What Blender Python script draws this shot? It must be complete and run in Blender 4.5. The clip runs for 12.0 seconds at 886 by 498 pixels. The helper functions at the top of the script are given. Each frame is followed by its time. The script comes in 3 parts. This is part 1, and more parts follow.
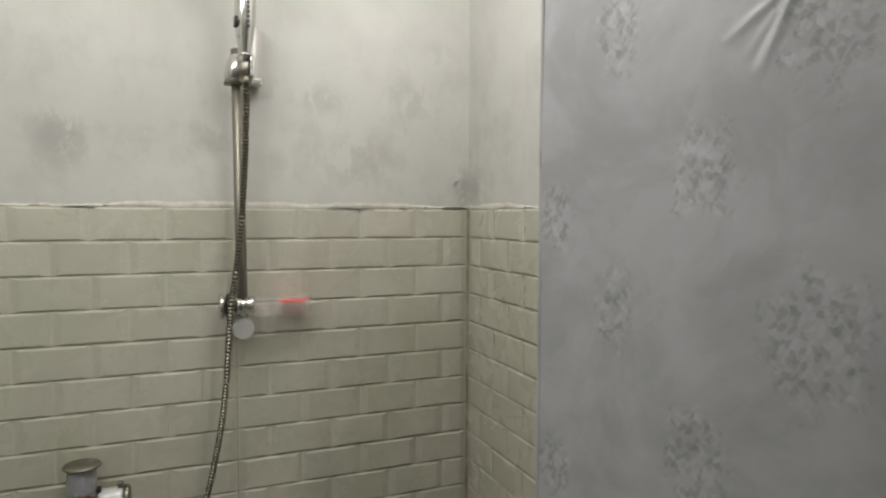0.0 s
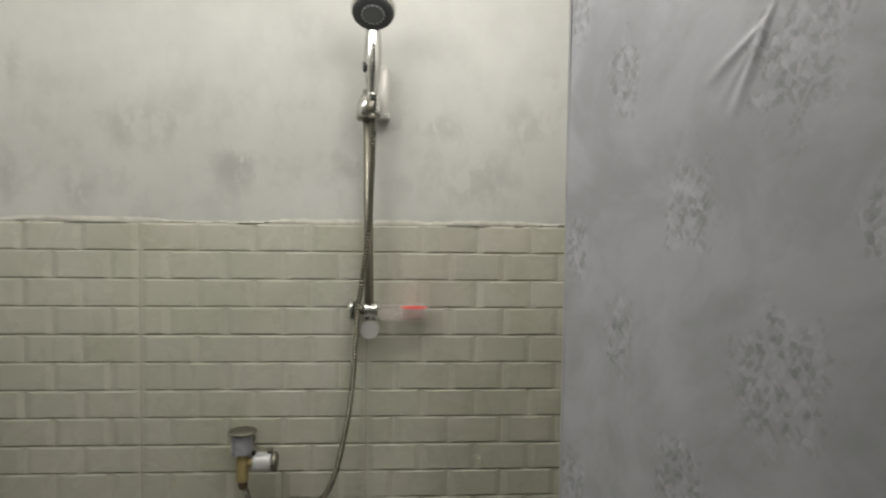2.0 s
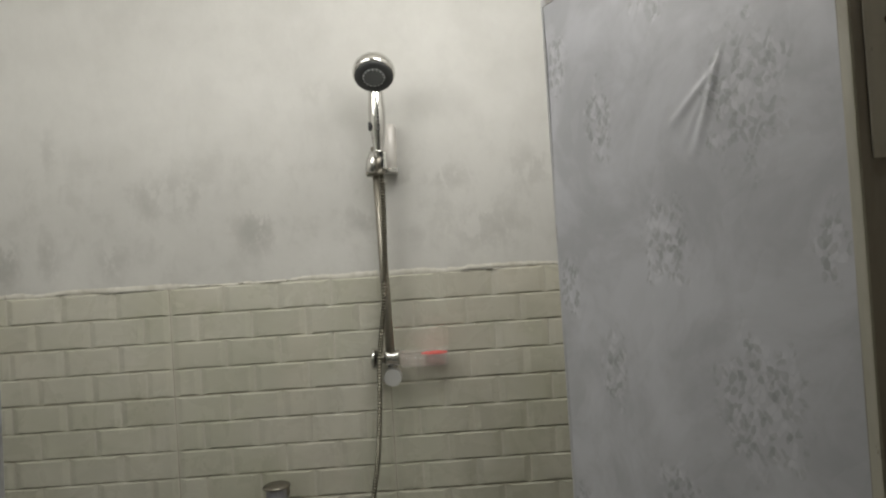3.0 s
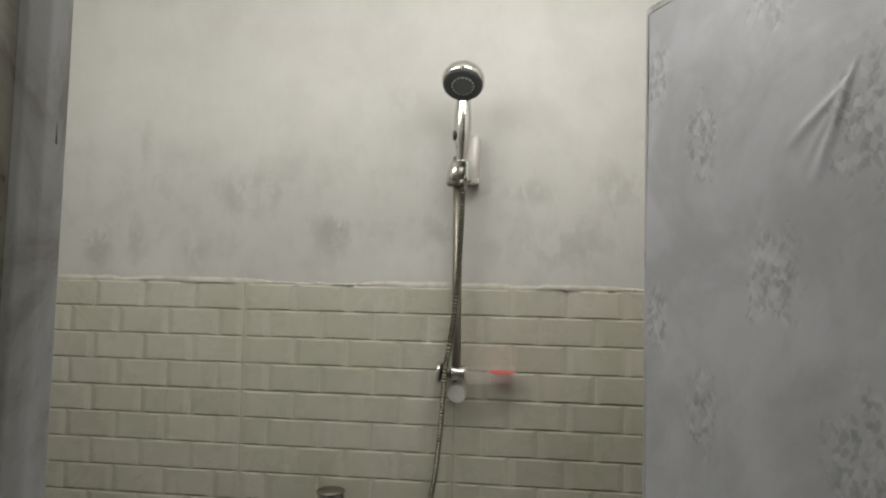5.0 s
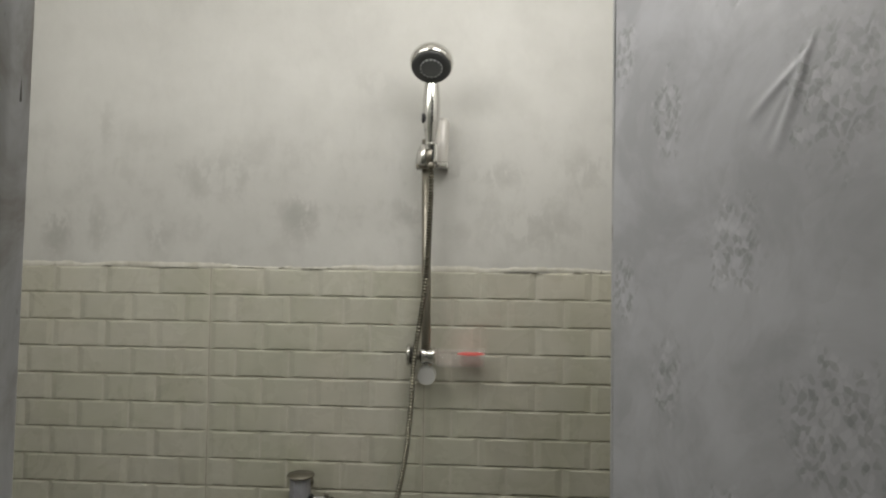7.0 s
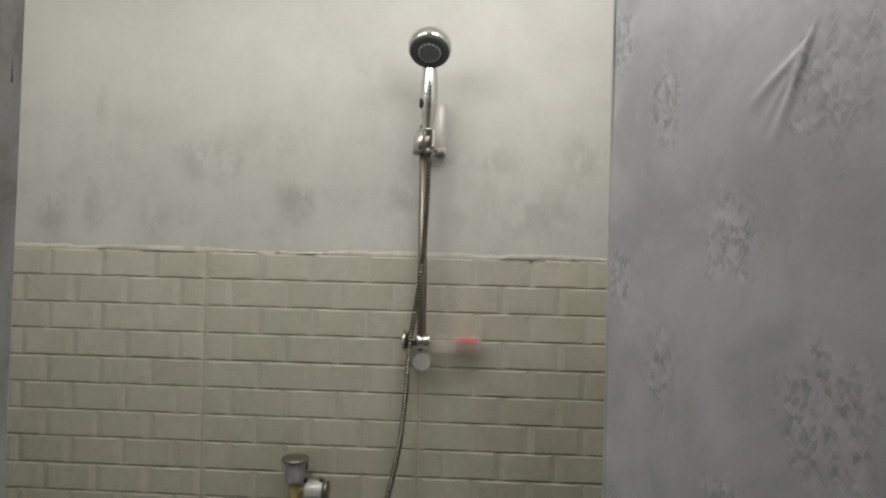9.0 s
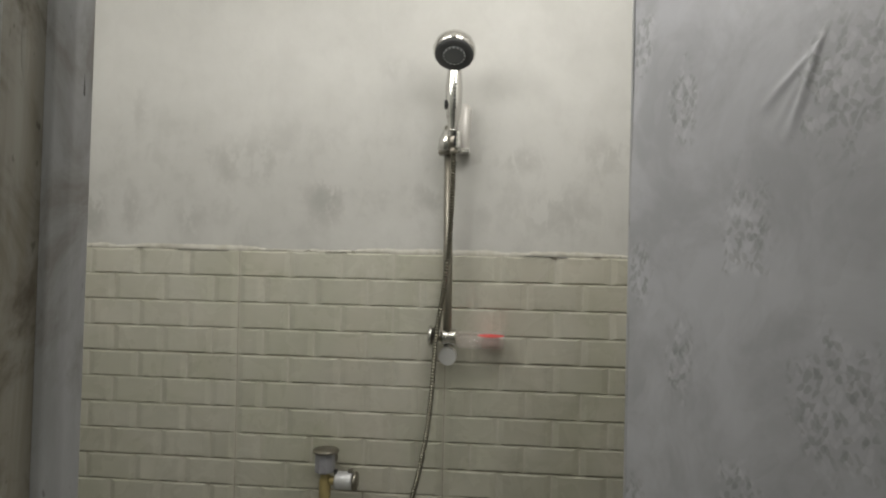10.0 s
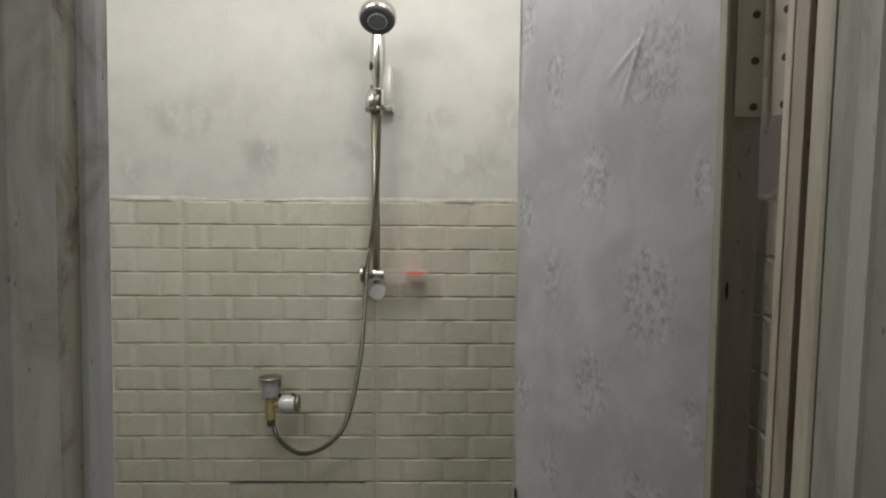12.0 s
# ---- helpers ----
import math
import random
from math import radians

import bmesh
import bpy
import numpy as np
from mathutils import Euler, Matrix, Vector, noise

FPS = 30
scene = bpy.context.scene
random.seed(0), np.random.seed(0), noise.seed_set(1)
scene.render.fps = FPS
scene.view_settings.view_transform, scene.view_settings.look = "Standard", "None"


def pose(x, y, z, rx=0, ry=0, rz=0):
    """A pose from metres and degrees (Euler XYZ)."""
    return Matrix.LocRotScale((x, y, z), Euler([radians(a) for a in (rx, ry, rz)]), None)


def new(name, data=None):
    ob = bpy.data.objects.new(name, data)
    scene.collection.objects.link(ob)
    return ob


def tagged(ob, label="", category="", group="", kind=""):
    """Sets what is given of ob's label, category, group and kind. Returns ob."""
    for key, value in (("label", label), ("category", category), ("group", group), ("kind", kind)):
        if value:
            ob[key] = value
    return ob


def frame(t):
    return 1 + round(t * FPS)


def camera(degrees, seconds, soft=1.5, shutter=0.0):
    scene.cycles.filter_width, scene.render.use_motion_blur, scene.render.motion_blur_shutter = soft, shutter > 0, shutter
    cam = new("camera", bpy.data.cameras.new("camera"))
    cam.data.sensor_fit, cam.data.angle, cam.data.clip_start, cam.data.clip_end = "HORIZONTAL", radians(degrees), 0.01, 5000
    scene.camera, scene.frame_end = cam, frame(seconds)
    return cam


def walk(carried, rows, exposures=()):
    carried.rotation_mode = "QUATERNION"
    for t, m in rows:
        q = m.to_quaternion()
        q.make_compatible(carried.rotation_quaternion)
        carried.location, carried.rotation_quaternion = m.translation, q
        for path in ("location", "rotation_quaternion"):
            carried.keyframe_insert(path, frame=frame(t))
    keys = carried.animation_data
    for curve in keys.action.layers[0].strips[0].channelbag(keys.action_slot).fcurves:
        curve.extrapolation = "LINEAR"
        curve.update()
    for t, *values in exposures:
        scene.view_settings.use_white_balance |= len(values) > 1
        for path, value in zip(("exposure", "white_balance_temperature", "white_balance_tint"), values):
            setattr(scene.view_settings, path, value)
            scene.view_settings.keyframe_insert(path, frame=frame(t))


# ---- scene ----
# Fitted path: seconds, x, y, z, yaw, pitch, lean
PATH = [
    (0.0, -0.1161, -1.5611, 1.5839, -22.345, -3.031, 0.224),
    (0.5, -0.0652, -1.6018, 1.5977, -21.698, -3.11, -1.035),
    (1.0, 0.013, -1.6132, 1.6184, -11.142, -2.599, 1.71),
    (1.5, 0.0592, -1.7046, 1.6113, -10.768, -3.071, -0.158),
    (2.0, 0.097, -1.7313, 1.6187, -3.591, -2.72, 0.703),
    (2.5, 0.1171, -1.7547, 1.6353, -0.396, 0.866, -0.265),
    (3.0, 0.1466, -1.7839, 1.6335, -0.73, 0.93, -3.7),
    (3.5, 0.1507, -1.7739, 1.6383, 5.086, 1.238, 0.355),
    (3.7, 0.1492, -1.7666, 1.64, 8.68, 1.895, 0.645),
    (5.5, 0.1446, -1.7334, 1.621, 4.734, 2.579, 1.692),
    (6.0, 0.1437, -1.7327, 1.6143, 3.779, 2.064, 1.711),
    (6.5, 0.1385, -1.7416, 1.6035, 2.951, 1.562, 0.786),
    (8.5, 0.1457, -1.7381, 1.6094, 3.56, 3.386, 1.322),
    (9.0, 0.1402, -1.7387, 1.6054, 2.745, 0.593, 1.416),
    (9.5, 0.1343, -1.7619, 1.6098, 4.552, 0.984, 0.962),
    (10.0, 0.14, -1.7799, 1.6013, 4.906, 0.46, 1.249),
    (10.5, 0.1511, -1.8465, 1.6203, 1.144, 1.004, -1.808),
    (11.0, 0.1506, -1.94, 1.604, -1.656, -2.202, -0.777),
    (11.5, 0.1595, -2.0042, 1.6003, -2.354, -2.892, -0.472),
    (12.0, 0.1671, -2.0066, 1.5858, -1.319, -3.773, 0.429),
]
cam = camera(69.66, 12.0, soft=2.1, shutter=0.35)
walk(cam, [(t, pose(x, y, z, 90 + pitch, 0, yaw) @ pose(0, 0, 0, 0, 0, lean)) for t, x, y, z, yaw, pitch, lean in PATH],
     ((0.0, 0.22), (0.5, 0.24), (1.5, 0.13), (2.0, 0.13), (2.5, 0.02), (3.2, -0.06), (10.0, -0.07), (11.0, 0.02), (12.0, 0.13)))

# ---- light ----
world = bpy.data.worlds.new("world")
scene.world = world
world.use_nodes = True
world.node_tree.nodes["Background"].inputs[0].default_value = (0.6, 0.66, 0.75, 1)
world.node_tree.nodes["Background"].inputs[1].default_value = 0.05


def lamp(name, place, watts, radius, colour):
    data = bpy.data.lights.new(name, "POINT")
    data.energy, data.shadow_soft_size, data.color = watts, radius, colour
    ob = new(name, data)
    ob.location = place
    return ob


TUBE = ((-0.80, -1.00, 2.33), (-0.30, -0.82, 2.33), (0.25, -0.68, 2.33))     # batten lamp that hangs over the middle of the bathroom
HALL_FILL = (0.78, -2.84, 2.25)        # weak unseen lamp added in the passage outside to brighten the door frame
for place, watts in zip(TUBE, (7.0, 7.4, 8.8)):
    lamp("bathroom_light", place, watts, 0.16, (1.0, 0.975, 0.935))
lamp("passage_fill", HALL_FILL, 15, 0.07, (1.0, 0.985, 0.93))

# ---- plan ----
ZT = 1.6                    # top edge of the tiling
BH = 0.075                  # height of an embossed brick
X_LEFT, X_RIGHT = -1.25, 0.600
Y_IN, Y_OUT = -1.30, -1.495
CEIL = 2.65
DOOR_E, DOOR_H = (0.336, -0.808), (0.532, -1.2165)
DOOR_L = math.hypot(DOOR_H[0] - DOOR_E[0], DOOR_H[1] - DOOR_E[1])
DOOR_TOP, DOOR_T = 2.020, 0.0357
DOOR_BEVEL = 0.0257          # how far the hinge edge slants beyond the face
HINGE_Z = 1.699


# ---- materials ----
def material(name, colour, rough=0.5, metal=0.0, **more):
    m = bpy.data.materials.new(name)
    m.use_nodes = True
    b = m.node_tree.nodes["Principled BSDF"]
    b.inputs["Base Color"].default_value = (*colour, 1)
    b.inputs["Roughness"].default_value = rough
    b.inputs["Metallic"].default_value = metal
    for k, v in more.items():
        b.inputs[k.replace("_", " ")].default_value = v
    return m


class Net:
    """Short notation for the nodes of one material."""

    def __init__(self, m):
        self.m, self.t = m, m.node_tree
        self.b = self.t.nodes["Principled BSDF"]
        self.co = self.t.nodes.new("ShaderNodeTexCoord").outputs["Object"]

    def put(self, socket, v):
        if hasattr(v, "is_linked"):
            self.t.links.new(v, socket)
        elif isinstance(v, tuple) and len(v) == 3 and socket.type == "RGBA":
            socket.default_value = (*v, 1)
        else:
            socket.default_value = v

    def world_co(self):
        return self.t.nodes.new("ShaderNodeNewGeometry").outputs["Position"]

    def mapped(self, scale=(1, 1, 1), co=None):
        n = self.t.nodes.new("ShaderNodeMapping")
        self.put(n.inputs["Vector"], co or self.co)
        n.inputs["Scale"].default_value = scale
        return n.outputs[0]

    def noise(self, scale, detail=4, rough=0.55, co=None, distort=0.0):
        n = self.t.nodes.new("ShaderNodeTexNoise")
        self.put(n.inputs["Vector"], co or self.co)
        n.inputs["Scale"].default_value, n.inputs["Detail"].default_value = scale, detail
        n.inputs["Roughness"].default_value, n.inputs["Distortion"].default_value = rough, distort
        return n.outputs["Fac"]

    def math(self, op, a, b=0.0, clamp=False):
        n = self.t.nodes.new("ShaderNodeMath")
        n.operation, n.use_clamp = op, clamp
        self.put(n.inputs[0], a)
        self.put(n.inputs[1], b)
        return n.outputs[0]

    def ramp(self, v, lo, hi, a=0.0, b=1.0):
        n = self.t.nodes.new("ShaderNodeMapRange")
        n.interpolation_type = "SMOOTHSTEP"
        for i, x in enumerate((v, lo, hi, a, b)):
            self.put(n.inputs[i], x)
        return n.outputs[0]

    def mix(self, f, a, b):
        n = self.t.nodes.new("ShaderNodeMix")
        n.data_type = "RGBA"
        self.put(n.inputs[0], f)
        self.put(n.inputs[6], a)
        self.put(n.inputs[7], b)
        return n.outputs[2]

    def axis(self, co, i):
        n = self.t.nodes.new("ShaderNodeSeparateXYZ")
        self.put(n.inputs[0], co)
        return n.outputs[i]

    def blob(self, co, centre, size):
        """1 at the centre of an ellipsoid stain, 0 from its rim outwards."""
        n = self.t.nodes.new("ShaderNodeVectorMath")
        n.operation = "SUBTRACT"
        self.put(n.inputs[0], co)
        n.inputs[1].default_value = centre
        d = self.t.nodes.new("ShaderNodeVectorMath")
        d.operation = "DIVIDE"
        self.put(d.inputs[0], n.outputs[0])
        d.inputs[1].default_value = size
        e = self.t.nodes.new("ShaderNodeVectorMath")
        e.operation = "LENGTH"
        self.put(e.inputs[0], d.outputs[0])
        return self.ramp(e.outputs["Value"], 0.15, 1.0, 1.0, 0.0)

    def random(self):
        return self.t.nodes.new("ShaderNodeObjectInfo").outputs["Random"]

    def colour(self, v):
        self.put(self.b.inputs["Base Color"], v)
        return self

    def rough(self, v):
        self.put(self.b.inputs["Roughness"], v)
        return self

    def bump(self, height, strength=0.3, dist=0.002):
        n = self.t.nodes.new("ShaderNodeBump")
        n.inputs["Strength"].default_value, n.inputs["Distance"].default_value = strength, dist
        self.put(n.inputs["Height"], height)
        self.put(self.b.inputs["Normal"], n.outputs[0])
        return self


def plaster_material():
    """Old cream paint with grey mildew in a band over the tiles and in single patches."""
    m = material("painted_plaster", (0.66, 0.64, 0.58), 0.75)
    n = Net(m)
    co = n.world_co()
    z = n.axis(co, 2)
    big = n.noise(2.6, 5, 0.6, co, 0.2)
    mid = n.noise(9.0, 6, 0.62, co, 0.2)
    fine = n.noise(60.0, 5, 0.7, co)
    base = n.mix(n.ramp(big, 0.3, 0.7), (0.63, 0.625, 0.60), (0.56, 0.555, 0.53))
    band = n.math("MULTIPLY", n.ramp(z, 1.62, 1.78, 0.75, 1.0), n.ramp(z, 1.80, 2.10, 1.0, 0.12))
    mildew = n.math("MULTIPLY", band, n.ramp(n.math("ADD", n.math("MULTIPLY", mid, 0.65), n.math("MULTIPLY", big, 0.35)), 0.47, 0.72))
    brush = n.noise(30.0, 6, 0.7, n.mapped((1.0, 1.0, 0.5), co), 0.6)
    rag = n.math("ADD", n.math("MULTIPLY", mid, 0.55), n.math("MULTIPLY", brush, 0.45))
    total = n.math("ADD", n.math("MULTIPLY", mildew, 0.15), n.math("MULTIPLY", band, 0.13))
    total = n.math("ADD", total, n.math("MULTIPLY", n.math("MULTIPLY", band, n.ramp(rag, 0.50, 0.58)), 0.06))
    total = n.math("ADD", total, n.math("MULTIPLY", n.ramp(rag, 0.40, 0.62), 0.05))
    # patches of their own: x, z, half width, half height, depth of tone
    for x, zz, sx, sz, k in ((-0.345, 1.745, 0.085, 0.10, 0.75), (-0.755, 1.68, 0.05, 0.075, 0.55), (-0.93, 1.70, 0.05, 0.10, 0.45),
                             (-0.915, 2.0, 0.035, 0.09, 0.4), (-1.05, 1.70, 0.06, 0.10, 0.8), (0.20, 1.865, 0.10, 0.05, 0.5), (0.075, 1.85, 0.05, 0.06, 0.5),
                             (0.30, 1.72, 0.18, 0.10, 0.4), (0.585, 1.655, 0.035, 0.085, 1.0), (-0.06, 1.76, 0.06, 0.06, 0.5), (0.44, 1.88, 0.11, 0.07, 0.4),
                             (-0.6, 1.86, 0.2, 0.09, 0.35), (-0.15, 2.12, 0.10, 0.05, 0.22), (0.51, 2.0, 0.06, 0.05, 0.3)):
        mask = n.math("MULTIPLY", n.blob(co, (x, 0.0, zz), (sx, 0.25, sz)), n.ramp(rag, 0.46, 0.515))
        total = n.math("ADD", total, n.math("MULTIPLY", mask, k * 0.42), True)
    speck = n.ramp(n.noise(45, 3, 0.5, co), 0.70, 0.78)
    total = n.math("ADD", total, n.math("MULTIPLY", speck, 0.08), True)
    c = n.mix(total, base, (0.27, 0.265, 0.245))
    n.colour(c).rough(n.ramp(mid, 0.2, 0.8, 0.62, 0.85))
    n.bump(n.math("ADD", n.math("MULTIPLY", fine, 0.4), mid), 0.35, 0.003)
    return m


def tile_material():
    """Glazed beige-grey tile with faint clouds, soap film and olive grime."""
    m = material("glazed_tile", (0.48, 0.46, 0.38), 0.3)
    n = Net(m)
    co = n.world_co()
    cloud = n.noise(7.0, 5, 0.6, co, 0.7)
    grime = n.noise(2.2, 4, 0.6, co, 0.4)
    z = n.axis(co, 2)
    a = n.mix(n.ramp(cloud, 0.32, 0.68), (0.57, 0.555, 0.485), (0.495, 0.485, 0.42))
    a = n.mix(n.ramp(n.noise(3.2, 3, 0.5, co, 0.5), 0.4, 0.65, 0.0, 0.45), a, (0.455, 0.465, 0.36))
    a = n.mix(n.ramp(n.noise(2.4, 3, 0.5, n.mapped((1.3, 1.0, 0.7), co), 0.5), 0.5, 0.7, 0.0, 0.30), a, (0.60, 0.55, 0.47))
    a = n.mix(n.math("MULTIPLY", n.random(), 0.32), a, (0.43, 0.42, 0.34))
    mould = n.noise(11.0, 6, 0.65, n.mapped((1.0, 1.0, 1.6), co), 0.8)
    a = n.mix(n.math("MULTIPLY", n.ramp(mould, 0.50, 0.68), 0.15), a, (0.30, 0.305, 0.20))
    a = n.mix(n.math("MULTIPLY", n.ramp(grime, 0.50, 0.75), n.ramp(z, 0.8, 1.5, 0.34, 0.26)), a, (0.34, 0.335, 0.22))
    n.colour(a).rough(n.ramp(cloud, 0.25, 0.75, 0.20, 0.36))
    n.bump(n.noise(14, 3, 0.5, co), 0.12, 0.003)
    return m


def grout_material():
    m = material("grout", (0.36, 0.33, 0.25), 0.8)
    n = Net(m)
    co = n.world_co()
    v = n.noise(16, 5, 0.65, co)
    n.colour(n.mix(n.ramp(v, 0.35, 0.7), (0.43, 0.41, 0.34), (0.24, 0.20, 0.13)))
    return m


def chrome_material(name="chrome", tint=(0.68, 0.67, 0.645), rough=0.06):
    m = material(name, tint, rough, 1.0)
    n = Net(m)
    v = n.noise(40, 4, 0.6)
    n.rough(n.ramp(v, 0.3, 0.75, rough, rough + 0.14))
    n.colour(n.mix(n.ramp(n.noise(90, 4, 0.6), 0.55, 0.75), tint, tuple(c * 0.7 for c in tint)))
    return m


def film_material():
    """Printed plastic film on the door: silvery grey clouds, with faded bunches of leaves and petals that repeat every 0.335 m."""
    m = material("printed_film", (0.47, 0.47, 0.49), 0.38)
    n = Net(m)
    a = n.noise(8.0, 6, 0.62, None, 0.5)
    b = n.noise(26, 4, 0.6, None, 0.8)
    c = n.mix(n.ramp(a, 0.36, 0.64), (0.405, 0.411, 0.435), (0.505, 0.512, 0.545))
    u, z = n.axis(n.co, 0), n.axis(n.co, 2)
    ragged = n.math("MULTIPLY", n.math("SUBTRACT", n.noise(30, 4, 0.6), 0.5), 1.9)
    bunch = 0.0
    for u0, z0, su, sz in ((0.027, 1.912, 0.032, 0.052), (0.110, 1.806, 0.033, 0.062), (0.218, 1.637, 0.046, 0.070), (0.338, 1.792, 0.064, 0.092), (0.425, 1.625, 0.022, 0.050)):
        du = n.math("DIVIDE", n.math("SUBTRACT", u, u0), su)
        w = n.math("SUBTRACT", n.math("FLOORED_MODULO", n.math("ADD", z, 0.1675 - z0), 0.335), 0.1675)
        dz = n.math("DIVIDE", w, sz)
        d = n.math("SQRT", n.math("ADD", n.math("MULTIPLY", du, du), n.math("MULTIPLY", dz, dz)))
        bunch = n.math("MAXIMUM", bunch, n.ramp(n.math("ADD", d, ragged), 0.55, 1.0, 1.0, 0.0))
    bend = n.t.nodes.new("ShaderNodeVectorMath")
    bend.operation = "MULTIPLY_ADD"
    tex = n.t.nodes.new("ShaderNodeTexNoise")
    tex.inputs["Scale"].default_value, tex.inputs["Detail"].default_value = 45, 3
    n.put(tex.inputs["Vector"], n.co)
    n.put(bend.inputs[0], tex.outputs["Color"])
    bend.inputs[1].default_value = (0.014, 0.0, 0.016)
    n.put(bend.inputs[2], n.co)

    def dabs(seed, scale, turn, size, keep_dark, keep_light):
        """Leaf-shaped dabs: one to a cell, slanting by turn."""
        v = n.t.nodes.new("ShaderNodeTexVoronoi")
        v.voronoi_dimensions = "2D"
        flat = n.t.nodes.new("ShaderNodeCombineXYZ")
        n.put(flat.inputs[0], n.axis(bend.outputs[0], 0))
        n.put(flat.inputs[1], n.axis(bend.outputs[0], 2))
        spin = n.t.nodes.new("ShaderNodeVectorRotate")
        spin.rotation_type = "Z_AXIS"
        n.put(spin.inputs["Vector"], flat.outputs[0])
        spin.inputs["Angle"].default_value = radians(turn)
        mp = n.t.nodes.new("ShaderNodeMapping")
        n.put(mp.inputs["Vector"], spin.outputs[0])
        mp.inputs["Scale"].default_value, mp.inputs["Location"].default_value = (*scale, 1), (*seed, 0)
        n.put(v.inputs["Vector"], mp.outputs[0])
        v.inputs["Scale"].default_value = 1.0
        shape = n.ramp(v.outputs["Distance"], size * 0.72, size, 1.0, 0.0)
        pick = n.axis(v.outputs["Color"], 0)
        return n.math("MULTIPLY", shape, n.ramp(pick, 1 - keep_dark - 0.03, 1 - keep_dark)), n.math("MULTIPLY", shape, n.ramp(pick, keep_light, keep_light + 0.03, 1.0, 0.0))

    for seed, scale, turn, size, amount in (((3.3, 1.7), (135, 70), 28, 0.54, 0.35), ((7.1, 4.4), (112, 64), -36, 0.50, 0.30)):
        dark, light = dabs(seed, scale, turn, size, 0.38, 0.34)
        c = n.mix(n.math("MULTIPLY", n.math("MULTIPLY", dark, bunch), amount * 1.2), c, (0.235, 0.24, 0.24))
        c = n.mix(n.math("MULTIPLY", n.math("MULTIPLY", light, bunch), amount * 0.75), c, (0.68, 0.68, 0.71))
    # pale leaf shadows of the print between the bunches
    faint, pale = dabs((1.9, 8.3), (34, 17), 33, 0.55, 0.25, 0.35)
    c = n.mix(n.math("MULTIPLY", faint, 0.07), c, (0.30, 0.305, 0.31))
    c = n.mix(n.math("MULTIPLY", pale, 0.09), c, (0.64, 0.65, 0.685))
    n.colour(c).rough(n.ramp(b, 0.3, 0.7, 0.34, 0.46))
    n.bump(n.math("ADD", n.noise(9, 3), n.math("MULTIPLY", n.noise(120, 2), 0.15)), 0.10, 0.004)
    return m


def worn_paint(name, light, dark, dirt, amount=0.5, rough=0.55):
    """Old gloss paint on wood, dirty in streaks that run down."""
    m = material(name, light, rough)
    n = Net(m)
    co = n.world_co()
    streak = n.noise(1.0, 6, 0.65, n.mapped((22, 22, 3.2), co), 0.9)
    patch = n.noise(6.5, 6, 0.65, n.mapped((1.6, 1.6, 0.8), co), 1.0)
    speck = n.noise(120, 3, 0.5, n.mapped((1, 1, 0.35), co))
    c = n.mix(n.ramp(streak, 0.35, 0.7), light, dark)
    c = n.mix(n.math("MULTIPLY", n.ramp(patch, 0.50, 0.68), amount), c, dirt)
    c = n.mix(n.math("MULTIPLY", n.ramp(speck, 0.68, 0.74), 0.55), c, tuple(v * 0.5 for v in dirt))
    n.colour(c).rough(n.ramp(patch, 0.3, 0.7, rough - 0.1, rough + 0.2))
    n.bump(n.math("ADD", streak, n.math("MULTIPLY", speck, 0.5)), 0.3, 0.0015)
    return m


def clear_plastic(name, tint, rough=0.12, alpha=0.2):
    m = material(name, tint, rough)
    m.node_tree.nodes["Principled BSDF"].inputs["Alpha"].default_value = alpha
    return m


PLASTER = plaster_material()
TILE = tile_material()
MARGIN = worn_paint("glazed_margin", (0.545, 0.53, 0.46), (0.505, 0.49, 0.42), (0.40, 0.38, 0.28), 0.3, 0.35)
GROUT = grout_material()
FILLER = worn_paint("white_filler", (0.68, 0.66, 0.60), (0.56, 0.54, 0.47), (0.36, 0.34, 0.29), 0.4, 0.8)
CRACK = material("crack_shadow", (0.03, 0.028, 0.024), 0.95)
SLOT = material("dark_slot", (0.09, 0.085, 0.075), 0.9)
CHROME = chrome_material()
DULL = chrome_material("dull_steel", (0.30, 0.28, 0.24), 0.36)
HOSE = chrome_material("hose_steel", (0.15, 0.142, 0.112), 0.3)
RUBBER = material("dark_grey_rubber", (0.055, 0.057, 0.058), 0.45)
NOZZLE = material("grey_nozzle_ring", (0.10, 0.105, 0.105), 0.35)
NUB = material("pale_rubber_nozzle", (0.33, 0.34, 0.34), 0.4)
BLACK = material("black_plastic", (0.02, 0.02, 0.02), 0.35)
# chrome of the upper mount, with the pale wall's reflection as base colour
WALL_REFLECTION = material("chrome_paled_by_wall", (0.62, 0.60, 0.57), 0.42, 0.3)
FACE = material("satin_cap", (0.60, 0.60, 0.59), 0.28, 0.15)
BRASS = worn_paint("tarnished_brass", (0.46, 0.38, 0.18), (0.33, 0.26, 0.11), (0.14, 0.09, 0.04), 0.6, 0.4)
RUST = worn_paint("rusty_nut", (0.10, 0.062, 0.035), (0.06, 0.04, 0.025), (0.03, 0.02, 0.012), 0.6, 0.7)
VALVE_GREY = worn_paint("grey_valve_plastic", (0.34, 0.34, 0.37), (0.27, 0.27, 0.29), (0.2, 0.2, 0.19), 0.3, 0.35)
VALVE_WHITE = material("white_valve_handle", (0.66, 0.67, 0.68), 0.25, 0.25)
# slight pink in the acrylic carries part of the soap's red glow
ACRYLIC = clear_plastic("clear_acrylic", (0.90, 0.80, 0.77), 0.04, 0.13)
RED = material("red_translucent_soap", (0.90, 0.035, 0.03), 0.25)
FILM = film_material()
